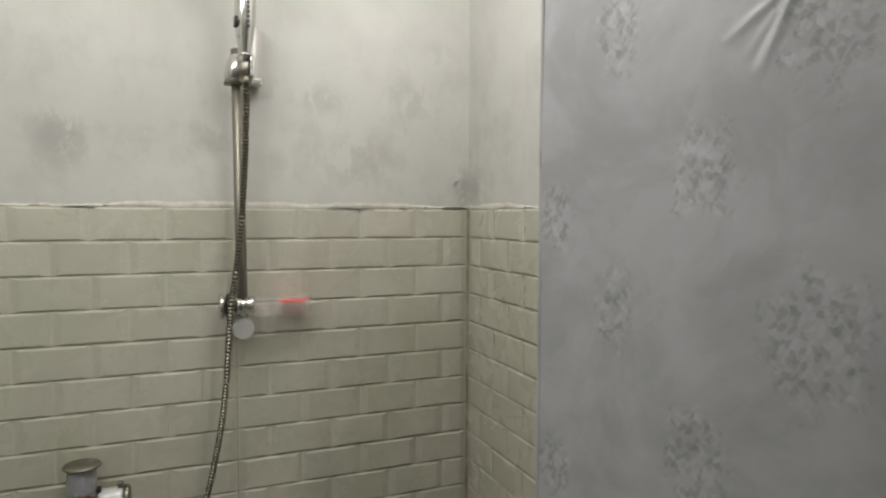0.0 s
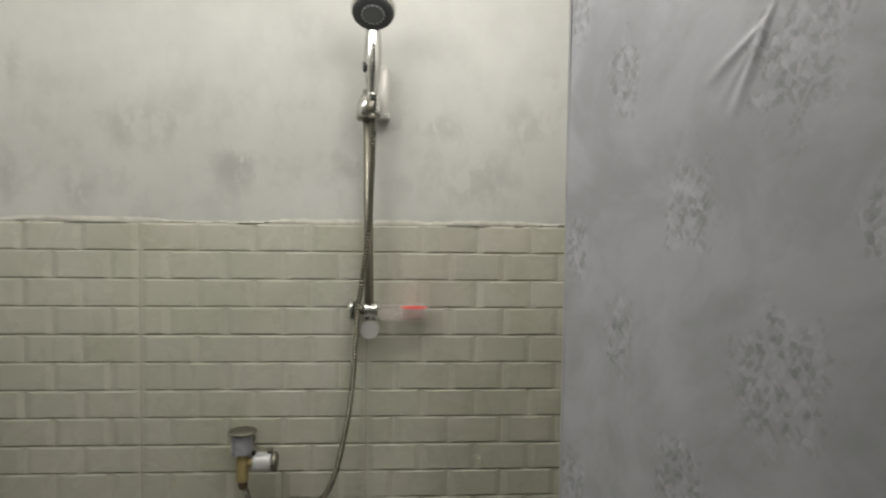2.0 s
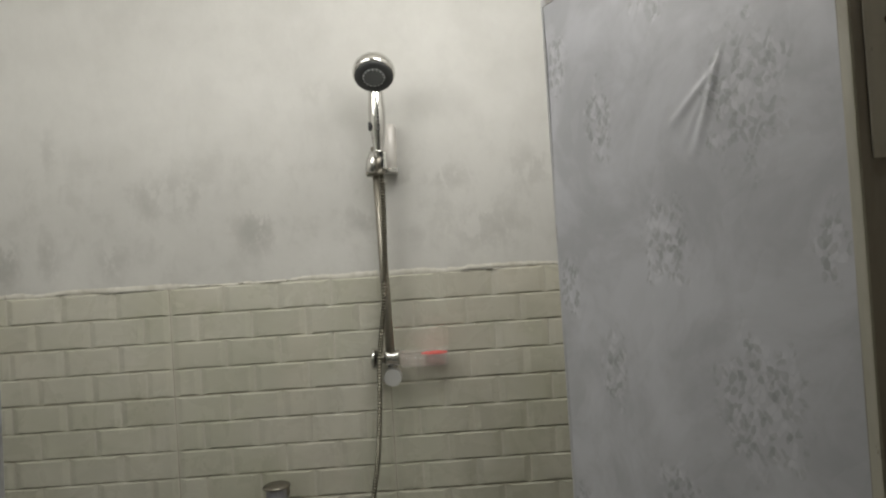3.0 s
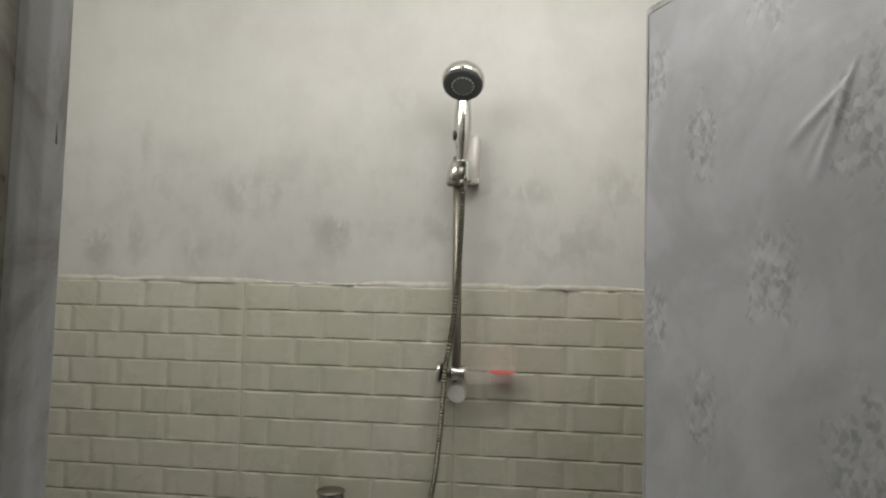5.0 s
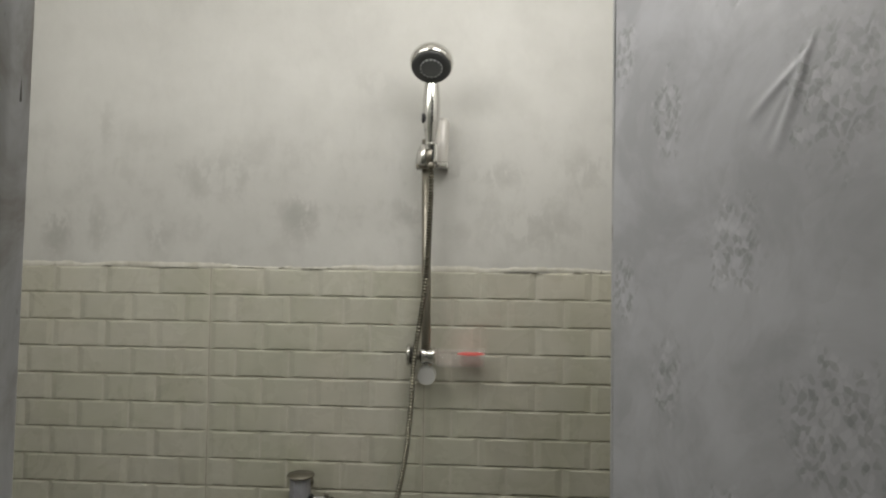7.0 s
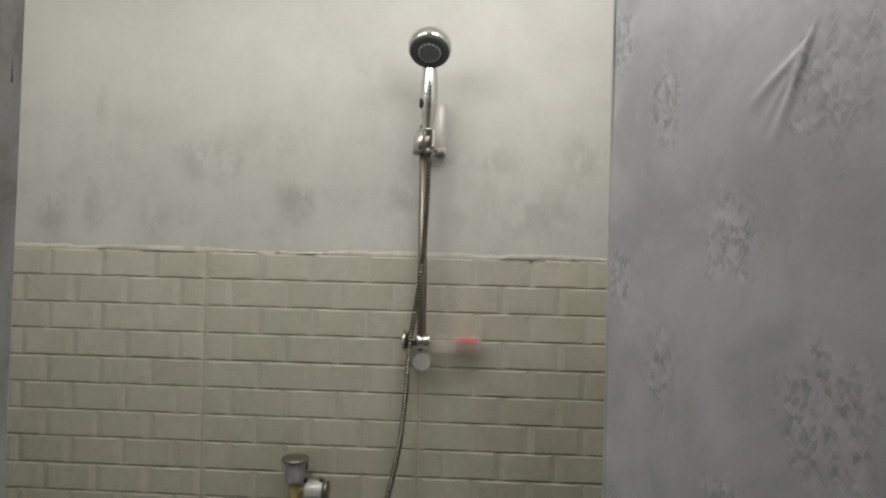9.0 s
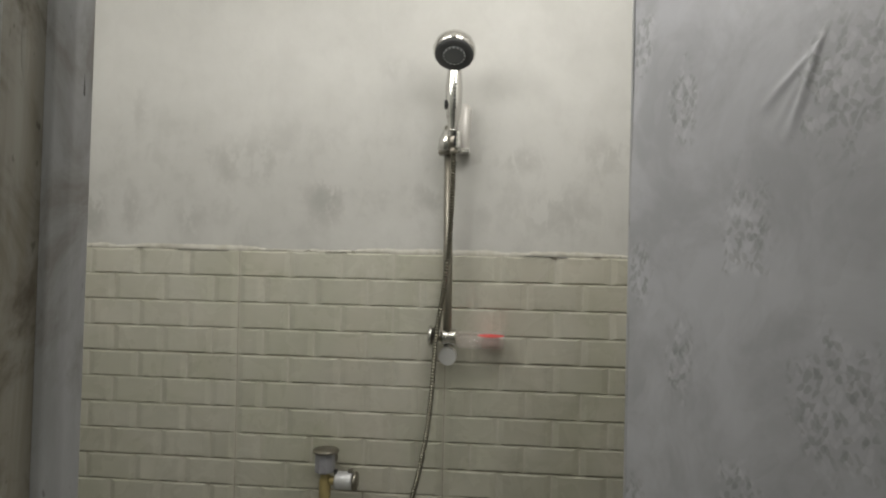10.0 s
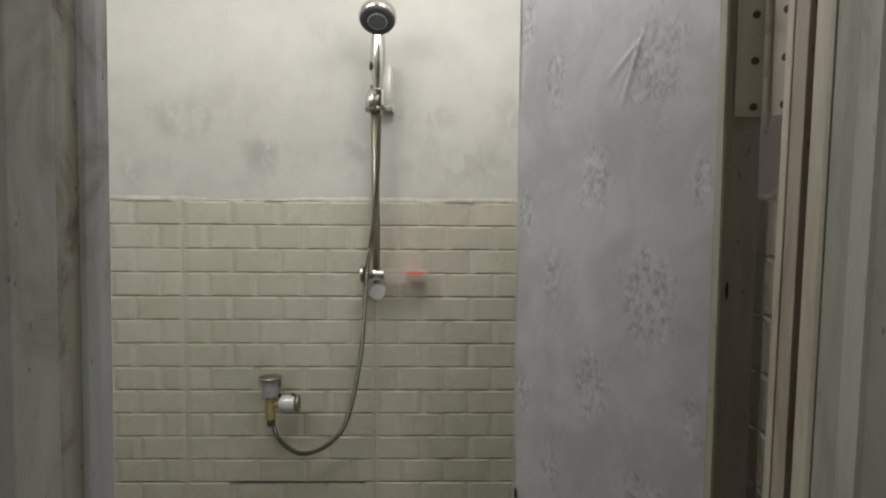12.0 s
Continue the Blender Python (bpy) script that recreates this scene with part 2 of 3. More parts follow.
DOOR_EDGE = worn_paint("door_edge_paint", (0.33, 0.29, 0.24), (0.26, 0.225, 0.185), (0.16, 0.12, 0.08), 0.5, 0.5)
CREAM = worn_paint("cream_paint", (0.44, 0.42, 0.35), (0.36, 0.34, 0.275), (0.26, 0.21, 0.14), 0.4, 0.45)
HINGE_PAINT = worn_paint("painted_hinge", (0.52, 0.48, 0.41), (0.43, 0.40, 0.34), (0.2, 0.17, 0.12), 0.35, 0.4)
FRAME_PAINT = worn_paint("grey_frame_paint", (0.46, 0.465, 0.475), (0.37, 0.37, 0.37), (0.16, 0.125, 0.08), 0.5, 0.5)
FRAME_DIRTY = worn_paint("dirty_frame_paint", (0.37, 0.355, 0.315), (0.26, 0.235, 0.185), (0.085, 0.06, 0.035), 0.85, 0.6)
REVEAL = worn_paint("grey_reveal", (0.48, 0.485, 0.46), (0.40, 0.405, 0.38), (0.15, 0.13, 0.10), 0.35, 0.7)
# reveal paint darkened twice: the hinge side's dimmer light is in the colour
REVEAL_SHADED = worn_paint("shaded_reveal", (0.30, 0.30, 0.265), (0.245, 0.245, 0.215), (0.14, 0.12, 0.085), 0.35, 0.7)
REVEAL_HALF_SHADED = worn_paint("half_shaded_reveal", (0.36, 0.36, 0.33), (0.30, 0.30, 0.27), (0.15, 0.13, 0.10), 0.35, 0.7)
OUTER = worn_paint("passage_wall_paint", (0.29, 0.30, 0.27), (0.24, 0.25, 0.225), (0.2, 0.19, 0.16), 0.3, 0.75)
FLOOR = worn_paint("floor_tile", (0.48, 0.47, 0.43), (0.40, 0.39, 0.35), (0.16, 0.14, 0.11), 0.4, 0.45)
WHITE = worn_paint("ceiling_paint", (0.70, 0.69, 0.65), (0.62, 0.61, 0.57), (0.45, 0.43, 0.38), 0.25, 0.85)


# ---- mesh helpers ----
def mesh_of(name, verts, faces, mat, smooth=False):
    me = bpy.data.meshes.new(name)
    me.from_pydata(verts, [], faces)
    me.update()
    if mat:
        me.materials.append(mat)
    if smooth:
        me.polygons.foreach_set("use_smooth", [True] * len(me.polygons))
    return me


def link(name, me, parent=None, label=""):
    ob = new(name, me)
    if parent:
        ob.parent = parent
    if label:
        ob["label"] = label
    return ob


def part(name, bm, mat, parent=None, label="", smooth=False):
    bmesh.ops.recalc_face_normals(bm, faces=bm.faces)
    me = bpy.data.meshes.new(name)
    bm.to_mesh(me)
    bm.free()
    me.materials.append(mat)
    if smooth:
        me.polygons.foreach_set("use_smooth", [True] * len(me.polygons))
    return link(name, me, parent, label)


def box(lo, hi, bevel=0.0):
    bm = bmesh.new()
    bmesh.ops.create_cube(bm, size=1)
    for v in bm.verts:
        v.co = Vector([lo[i] + (v.co[i] + 0.5) * (hi[i] - lo[i]) for i in range(3)])
    if bevel:
        bmesh.ops.bevel(bm, geom=bm.edges[:], offset=bevel, segments=2, affect="EDGES", profile=0.5)
    return bm


def prism(points, z0, z1, bevel=0.0, lean=0.0, steps=1):
    """A plan outline drawn upwards; lean: metres of x per metre of height."""
    bm = bmesh.new()
    n, rings = len(points), []
    for s in range(steps + 1):
        z = z0 + (z1 - z0) * s / steps
        rings.append([bm.verts.new((x + lean * (z - 1.55), y, z)) for x, y in points])
    for a, b in zip(rings, rings[1:]):
        for i in range(n):
            bm.faces.new((a[i], a[(i + 1) % n], b[(i + 1) % n], b[i]))
    bm.faces.new(rings[0][::-1])
    bm.faces.new(rings[-1])
    if bevel:
        up = [e for e in bm.edges if abs(e.verts[0].co.z - e.verts[1].co.z) > 0.01]
        bmesh.ops.bevel(bm, geom=up, offset=bevel, segments=2, affect="EDGES", profile=0.5)
    return bm


def lathe(profile, m=None, seg=24):
    """Turned shape: (radius, height) pairs round z, then moved by m."""
    bm = bmesh.new()
    rings = []
    for r, z in profile:
        if r < 1e-5:
            rings.append([bm.verts.new((0, 0, z))])
        else:
            rings.append([bm.verts.new((r * math.cos(k * 2 * math.pi / seg), r * math.sin(k * 2 * math.pi / seg), z)) for k in range(seg)])
    for a, b in zip(rings, rings[1:]):
        for k in range(seg):
            q = (k + 1) % seg
            if len(a) == 1 and len(b) == 1:
                continue
            if len(a) == 1:
                bm.faces.new((a[0], b[k], b[q]))
            elif len(b) == 1:
                bm.faces.new((a[k], a[q], b[0]))
            else:
                bm.faces.new((a[k], a[q], b[q], b[k]))
    for ring in (rings[0], rings[-1]):
        if len(ring) > 2:
            bm.faces.new(ring)
    if m is not None:
        bm.transform(m)
    return bm


def along(a, b):
    """Moves the z axis onto the line from a to b."""
    a, b = Vector(a), Vector(b)
    return Matrix.Translation(a) @ (b - a).to_track_quat("Z", "Y").to_matrix().to_4x4()


def tube(points, radius, seg=14, per=10, corrugate=0.0, pitch=0.004):
    """A smooth tube through points (Catmull-Rom); corrugate: depth of its rings."""
    p = [Vector(q) for q in points]
    p = [2 * p[0] - p[1]] + p + [2 * p[-1] - p[-2]]
    line = []
    for i in range(1, len(p) - 2):
        for k in range(per):
            t = k / per
            line.append(0.5 * (2 * p[i] + (p[i + 1] - p[i - 1]) * t + (2 * p[i - 1] - 5 * p[i] + 4 * p[i + 1] - p[i + 2]) * t * t
                               + (3 * p[i] - p[i - 1] - 3 * p[i + 1] + p[i + 2]) * t ** 3))
    line.append(p[-2])
    if corrugate:
        fine = []
        for a, b in zip(line, line[1:]):
            k = max(1, int(round((b - a).length / (pitch / 2))))
            fine += [a.lerp(b, i / k) for i in range(k)]
        line = fine + [line[-1]]
    bm, rings, ref = bmesh.new(), [], Vector((0, -1, 0.01))
    for i, c in enumerate(line):
        d = (line[min(i + 1, len(line) - 1)] - line[max(i - 1, 0)]).normalized()
        u = d.cross(ref).normalized()
        w = u.cross(d)
        r = radius - (corrugate if i % 2 else 0.0)
        rings.append([bm.verts.new(c + r * (math.cos(k * 2 * math.pi / seg) * u + math.sin(k * 2 * math.pi / seg) * w)) for k in range(seg)])
    for a, b in zip(rings, rings[1:]):
        for k in range(seg):
            bm.faces.new((a[k], a[(k + 1) % seg], b[(k + 1) % seg], b[k]))
    bm.faces.new(rings[0])
    bm.faces.new(rings[-1])
    return bm


def thing(name, place=(0, 0, 0), rz=0.0, label="", category="", group=""):
    ob = new(name)
    ob.empty_display_size = 0.05
    ob.matrix_basis = pose(*place, 0, 0, rz)
    return tagged(ob, label, category, group)


def structure(name, bm, mat, label, category):
    return tagged(part(name, bm, mat), label, category, kind="structure")


# ---- setting: the bathroom ----
wall_north = structure("wall_north", box((X_LEFT - 0.1, 0.0, 0), (X_RIGHT + 0.1, 0.12, CEIL)), PLASTER,
                       "shower wall, beige brick-pattern tiles below stained cream plaster", "wall")
wall_east = structure("wall_east", box((X_RIGHT, Y_OUT, 0), (X_RIGHT + 0.1, 0.0, CEIL)), PLASTER,
                      "side wall, beige brick-pattern tiles below cream plaster", "wall")
wall_west = structure("wall_west", box((X_LEFT - 0.1, Y_OUT, 0), (X_LEFT, 0.0, CEIL)), PLASTER,
                      "side wall with beige tiles and cream plaster", "wall")
FRAME_L, FRAME_R, HEAD_Z = -0.25, X_RIGHT, 2.06
wall_south = structure("wall_south", box((X_LEFT, Y_OUT, 0), (FRAME_L, Y_IN, CEIL)), OUTER, "door wall painted a dull grey", "wall")
part("lintel", box((FRAME_L, Y_OUT, HEAD_Z), (X_RIGHT, Y_IN, CEIL)), OUTER, wall_south)
structure("floor", box((-2.2, -3.6, -0.1), (2.0, 0.12, 0.0)), FLOOR, "grey tiled floor", "floor")
structure("ceiling", box((-2.2, -3.6, CEIL), (2.0, 0.12, CEIL + 0.1)), WHITE, "white painted ceiling", "ceiling")
# passage outside, behind the camera
structure("wall_passage_back", box((-1.6, -3.5, 0), (1.6, -3.4, CEIL)), OUTER, "dull grey passage wall", "wall")
structure("wall_passage_left", box((-1.7, -3.5, 0), (-1.6, Y_OUT, CEIL)), OUTER, "dull grey passage wall", "wall")
structure("wall_passage_right", box((1.6, -3.5, 0), (1.7, Y_OUT, CEIL)), OUTER, "dull grey passage wall", "wall")
structure("wall_passage_front_left", box((-1.6, Y_OUT, 0), (X_LEFT - 0.1, Y_OUT + 0.1, CEIL)), OUTER, "dull grey passage wall", "wall")
structure("wall_passage_front", box((X_RIGHT + 0.1, Y_OUT, 0), (1.6, Y_OUT + 0.1, CEIL)), OUTER, "dull grey passage wall", "wall")


# ---- door frame ----
def door_frame():
    f = tagged(new("door_frame"), "worn grey and cream painted wooden door frame with dirty grooves", "door frame", kind="structure")
    lean = 0.011
    # hinge side: stop, groove, cream batten, reveal with its shade in the colour
    part("stop_edge", prism([(0.5667, -1.283), (0.599, -1.283), (0.599, -1.311), (0.5585, -1.311)], 0, HEAD_Z, 0.002, lean), CREAM, f, "cream painted edge")
    part("stop", prism([(0.5605, -1.3115), (0.599, -1.3115), (0.599, -1.352), (0.5515, -1.352)], 0, HEAD_Z, 0.001, lean), DOOR_EDGE, f)
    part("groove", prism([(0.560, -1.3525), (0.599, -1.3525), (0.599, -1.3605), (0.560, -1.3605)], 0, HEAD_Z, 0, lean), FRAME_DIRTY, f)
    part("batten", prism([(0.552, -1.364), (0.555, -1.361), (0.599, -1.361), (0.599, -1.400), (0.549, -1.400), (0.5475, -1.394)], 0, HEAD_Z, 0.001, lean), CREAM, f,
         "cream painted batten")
    part("reveal", prism([(0.5505, -1.4005), (0.599, -1.4005), (0.599, -1.450), (0.5405, -1.450)], 0, HEAD_Z, 0, lean), REVEAL_SHADED, f)
    part("reveal_edge", prism([(0.540, -1.4505), (0.599, -1.4505), (0.599, -1.494), (0.534, -1.494), (0.5305, -1.490)], 0, HEAD_Z, 0, lean), REVEAL_HALF_SHADED, f)
    # latch side
    for nm, outline, bev, mat, lab in (
            ("stop", [(-0.26, -1.300), (-0.205, -1.300), (-0.1726, -1.3186), (-0.1755, -1.336), (-0.1815, -1.350), (-0.26, -1.350)], 0.0015, FRAME_PAINT, ""),
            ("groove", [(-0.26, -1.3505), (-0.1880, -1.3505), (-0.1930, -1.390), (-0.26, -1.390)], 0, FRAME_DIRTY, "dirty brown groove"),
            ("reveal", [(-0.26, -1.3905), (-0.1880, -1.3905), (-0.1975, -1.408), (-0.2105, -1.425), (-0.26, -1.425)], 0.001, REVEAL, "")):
        part(nm, prism(outline, 0, HEAD_Z, bev, 0.011), mat, f, lab)
    part("latch_slot", box((-0.1742, -1.3278, 1.714), (-0.1720, -1.3252, 1.736), 0.0008), SLOT, f, "dark latch slot")
    gouge = lathe([(0, -1.0), (0.45, -0.8), (0.8, -0.45), (1.0, 0.0), (0.85, 0.5), (0.5, 0.85), (0, 1.0)], pose(-0.1888, -1.366, 1.740) @ Matrix.Diagonal((0.0014, 0.0055, 0.033, 1)), 12)
    part("gouge", gouge, FRAME_DIRTY, f, "dark gouge in the wood")
    # head
    part("head", box((FRAME_L, -1.494, HEAD_Z - 0.05), (0.599, -1.302, HEAD_Z - 0.0005), 0.003), FRAME_PAINT, f)
    return f


door_frame()


# ---- door ----
def fold_height(u, z):
    """Wrinkles of the film: two ridges that run down to one tip."""
    h = 0.0
    for (u0, z0), (u1, z1), amp, wid in (((0.312, 1.832), (0.276, 1.742), 0.0030, 0.0058), ((0.304, 1.824), (0.244, 1.778), 0.0020, 0.0048),
                                         ((0.308, 1.826), (0.260, 1.752), 0.0012, 0.0040), ((0.300, 1.815), (0.268, 1.748), -0.0009, 0.0070)):
        du, dz = u1 - u0, z1 - z0
        n = math.hypot(du, dz)
        s = ((u - u0) * du + (z - z0) * dz) / (n * n)
        d = abs((u - u0) * dz - (z - z0) * du) / n
        if -0.2 < s < 1.15:
            env = math.sin(math.pi * min(max((s + 0.2) / 1.35, 0), 1)) ** 0.8
            h += amp * env * math.exp(-(d / (wid * (0.5 + 0.8 * s if s > 0 else 0.5))) ** 2)
    h += 0.0006 * math.sin(u * 21 + z * 9) + 0.0005 * math.sin(u * 9 - z * 14)
    return h


def hinge(door, z0):
    """Butt hinge: one leaf on the door's slanting edge, pin with pointed ends at its far corner."""
    h, w = 0.145, math.hypot(DOOR_T, DOOR_BEVEL)
    m = Matrix.Translation((DOOR_L, 0, 0)) @ pose(0, 0, 0, 0, 0, math.degrees(math.atan2(DOOR_T, DOOR_BEVEL)))
    leaf = box((0.012, -0.0024, z0), (w + 0.001, -0.0004, z0 + h), 0.0008)
    leaf.transform(m)
    g = part("hinge", leaf, HINGE_PAINT, door, "cream painted steel butt hinge")
    part("knuckle", lathe([(0.0, z0 - 0.020), (0.003, z0 - 0.020), (0.0035, z0 - 0.012), (0.0052, z0 - 0.002), (0.0052, z0 + 0.047), (0.0046, z0 + 0.048), (0.0052, z0 + 0.049),
                           (0.0052, z0 + 0.097), (0.0046, z0 + 0.098), (0.0052, z0 + 0.099), (0.0052, z0 + h + 0.003), (0.004, z0 + h + 0.008), (0.0045, z0 + h + 0.013), (0.0, z0 + h + 0.020)],
                          m @ Matrix.Translation((w + 0.0045, -0.002, 0)), 14), HINGE_PAINT, g, smooth=True)
    for i in range(3):
        part("screw", lathe([(0, 0.0), (0.0048, 0.0), (0.0048, 0.0008), (0.0022, 0.0012), (0.0, 0.0006)], m @ Matrix.Translation((0.0335, -0.0023, z0 + 0.012 + i * 0.0555)) @ pose(0, 0, 0, 90, 0, 0), 12), RUST, g,
             "rusty screw head")
    return g


def door_leaf():
    ang = math.degrees(math.atan2(DOOR_H[1] - DOOR_E[1], DOOR_H[0] - DOOR_E[0]))
    d = thing("door_1", (*DOOR_E, 0), ang, "half-open bathroom door covered with wrinkled silver-grey floral plastic film", "door")
    d["kind"] = "structure"
    part("leaf", prism([(0.0015, 0.0022), (DOOR_L, 0.0022), (DOOR_L + DOOR_BEVEL, DOOR_T), (0.0015, DOOR_T)], 0.012, DOOR_TOP, 0.001), DOOR_EDGE, d, "brown-grey painted wooden leaf")
    part("edge_strip", box((DOOR_L - 0.009, -0.0014, 0.012), (DOOR_L + 0.002, 0.0030, DOOR_TOP), 0.0012), CREAM, d, "cream painted edge strip")
    part("edge_strip", box((-0.0012, -0.002, 0.012), (0.0035, DOOR_T + 0.001, DOOR_TOP + 0.0005), 0.0008), FRAME_PAINT, d, "grey edge strip")
    part("top_strip", box((-0.001, -0.0018, DOOR_TOP - 0.009), (DOOR_L, DOOR_T + 0.001, DOOR_TOP + 0.0015), 0.0008), FRAME_PAINT, d, "grey edge strip")
    # film: a fine sheet with its wrinkles
    nu = 150
    zs = [0.02 + (1.55 - 0.02) * i / 60 for i in range(60)] + [1.55 + (DOOR_TOP - 0.006 - 1.55) * i / 150 for i in range(151)]
    us = [0.003 + (DOOR_L - 0.012) * i / nu for i in range(nu + 1)]
    verts = [(u, -0.0012 - fold_height(u, z), z) for z in zs for u in us]
    w = nu + 1
    faces = [(r * w + c, r * w + c + 1, (r + 1) * w + c + 1, (r + 1) * w + c) for r in range(len(zs) - 1) for c in range(nu)]
    link("film", mesh_of("film", verts, faces, FILM, True), d, "silver-grey plastic film with a faded flower print")
    for z0 in (HINGE_Z, 0.25):
        hinge(d, z0)
    # chip in the paint of the edge and a dark hole low at the free edge
    part("chip", lathe([(0, 0), (0.0022, 0.0), (0.0012, 0.0006), (0, 0.0007)], Matrix.Translation((DOOR_L + 0.0068, 0.0088, 1.483)) @ pose(0, 0, 0, 90, 0, 54.2) @ Matrix.Diagonal((0.9, 5.5, 1, 1)), 10), CRACK, d,
         "dark chip in the paint")
    part("hole", lathe([(0, 0), (0.007, 0.0), (0.006, 0.0006), (0, 0.0007)], Matrix.Translation((0.008, -0.0022, 1.035)) @ pose(0, 0, 0, 90, 0, 0) @ Matrix.Diagonal((0.8, 1.8, 1, 1)), 12), CRACK, d,
         "dark torn hole in the film")
    return d


door_leaf()
# frame half of the hinges
for z0 in (HINGE_Z, 0.25):
    hl = part("hinge_leaf", prism([(0.5815, -1.2295), (0.5830, -1.2285), (0.5975, -1.2640), (0.5955, -1.2650)], z0, z0 + 0.145, 0, 0), HINGE_PAINT, bpy.data.objects["door_frame"],
              "cream painted hinge leaf")
    for i in range(3):
        part("screw", lathe([(0, 0.0), (0.0048, 0.0), (0.0048, 0.0008), (0.0022, 0.0012), (0.0, 0.0006)],
                            Matrix.Translation((0.5890, -1.2478, z0 + 0.012 + i * 0.0555)) @ pose(0, 0, 0, 90, 0, -68), 12), RUST, hl, "rusty screw head")


# ---- shower set ----
def shower_set():
    s = thing("shower_rail", (0, 0, 0), 0, "chrome slide rail and hand shower on the tiled wall", "shower")
    top, bot = (0.002, -0.068, 1.985), (0.009, -0.062, 1.372)
    part("rail", lathe([(0, 0), (0.0112, 0), (0.0122, 0.003), (0.0122, 0.575), (0.0, 0.58)], along(bot, (top[0], top[1], top[2])), 20), DULL, s, "dull chrome rail", True)
    # lower bracket: waisted cross barrel, cap ring and round wall button
    b = part("lower_bracket", lathe([(0, 0), (0.0195, 0), (0.0215, 0.002), (0.0205, 0.008), (0.0165, 0.018), (0.0205, 0.030), (0.0220, 0.036), (0.0205, 0.039), (0.0, 0.039)], along((-0.006, -0.062, 1.378), (0.03, -0.062, 1.378)), 28), CHROME, s,
             "polished chrome barrel", True)
    part("cap", lathe([(0, 0), (0.024, 0.0), (0.0295, 0.003), (0.0295, 0.011), (0.0235, 0.013), (0.0, 0.013)], along((-0.042, -0.062, 1.378), (0.0, -0.062, 1.378)), 28), CHROME, b, "", True)
    part("collar", lathe([(0.0, 0), (0.0245, 0), (0.0285, 0.003), (0.0285, 0.007), (0.0245, 0.010), (0.0, 0.010)], along((-0.0265, -0.062, 1.378), (0.0, -0.062, 1.378)), 28), BLACK, b, "black rubber ring", True)
    part("neck", lathe([(0, 0), (0.013, 0.0), (0.013, 0.014), (0, 0.014)], along((-0.018, -0.062, 1.378), (0.0, -0.062, 1.378)), 20), DULL, b, "", True)
    part("arm", lathe([(0, 0), (0.015, 0.0), (0.012, 0.02), (0.012, 0.05), (0.0, 0.05)], along((0.011, 0.0, 1.35), (0.011, -0.05, 1.352)), 20), CHROME, b, "", True)
    part("button", lathe([(0, 0), (0.021, 0.0), (0.0240, 0.004), (0.0240, 0.0345), (0.0230, 0.0362), (0.0226, 0.0364), (0.0, 0.0364)], along((0.011, -0.028, 1.3255), (0.011, -0.07, 1.3235)), 30), FACE, b, "satin round cap")
    # upper wall mount behind the handle; its pale colour replaces the chrome's reflection
    part("upper_mount", lathe([(0, 0), (0.016, 0.0), (0.0185, 0.006), (0.0185, 0.112), (0.012, 0.126), (0.0, 0.130)],
                              along((0.038, -0.030, 1.888), (0.044, -0.026, 2.02)) @ Matrix.Diagonal((1, 1.0, 1, 1)), 24), WALL_REFLECTION, s, "chrome upper wall mount, the wall's pale reflection put into its colour", True)
    part("mount_foot", box((0.018, -0.05, 1.876), (0.060, -0.0005, 1.893), 0.004), CHROME, s)
    # slider with its cone clip
    c = part("slider", lathe([(0, -0.030), (0.021, -0.030), (0.0262, -0.024), (0.0235, 0.004), (0.0155, 0.026), (0, 0.028)], along((0.002, -0.085, 1.905), (0.006, -0.089, 1.96)), 26), CHROME, s,
             "chrome slider clip", True)
    part("slider_foot", box((-0.024, -0.092, 1.869), (0.016, -0.052, 1.879), 0.003), DULL, c)
    part("clip", lathe([(0.0, 0), (0.0125, 0), (0.0155, 0.036), (0.012, 0.037), (0.0, 0.036)], along((0.018, -0.108, 1.876), (0.016, -0.118, 1.92)), 24), DULL, c, "", True)
    part("clip_jaw", box((0.023, -0.128, 1.877), (0.036, -0.085, 1.925), 0.005), CHROME, c)
    part("clip_slot", box((0.0205, -0.1295, 1.885), (0.0255, -0.1275, 1.926), 0.0008), BLACK, c, "black slot")
    # hand shower: handle, head, dark spray face
    hb, ht = Vector((0.016, -0.112, 1.905)), Vector((0.0185, -0.126, 2.085))
    h = part("handle", lathe([(0, 0), (0.0115, 0.0), (0.0125, 0.012), (0.0145, 0.035), (0.0195, 0.065), (0.0225, 0.100), (0.0220, 0.135), (0.0190, 0.172), (0.0175, 0.190), (0.0, 0.192)], along(hb, ht), 28), CHROME, s,
             "chrome handle of the hand shower", True)
    part("collar_ring", lathe([(0.0, 0.0), (0.0155, 0.0), (0.016, 0.003), (0.0155, 0.006), (0, 0.006)], along(hb + Vector((0, -0.006, 0.018)), ht), 24), CHROME, h, "", True)
    part("side_knob", lathe([(0, 0), (0.0135, 0), (0.014, 0.004), (0.012, 0.008), (0.0, 0.009)], along((0.0035, -0.124, 1.992), (-0.027, -0.125, 1.993)), 18), BLACK, h, "black ribbed side knob")
    for i in range(7):
        part("rib", box((-0.0062, -0.1365 + i * 0.0038, 1.982), (-0.0050, -0.1345 + i * 0.0038, 2.003), 0.0003), NOZZLE, h)
    # row of small dark pieces down the front of the handle
    for i in range(9):
        part("slot", box((0.0195, -0.1475 + 0.0012 * abs(i - 3), 1.978 + i * 0.0098), (0.0245, -0.1430 + 0.0010 * abs(i - 3), 1.9842 + i * 0.0098), 0.0006), BLACK, h, "dark dash on the handle")
    n = Vector((0.0, -0.55, -0.835)).normalized()
    hc = Vector((0.0205, -0.172, 2.118))
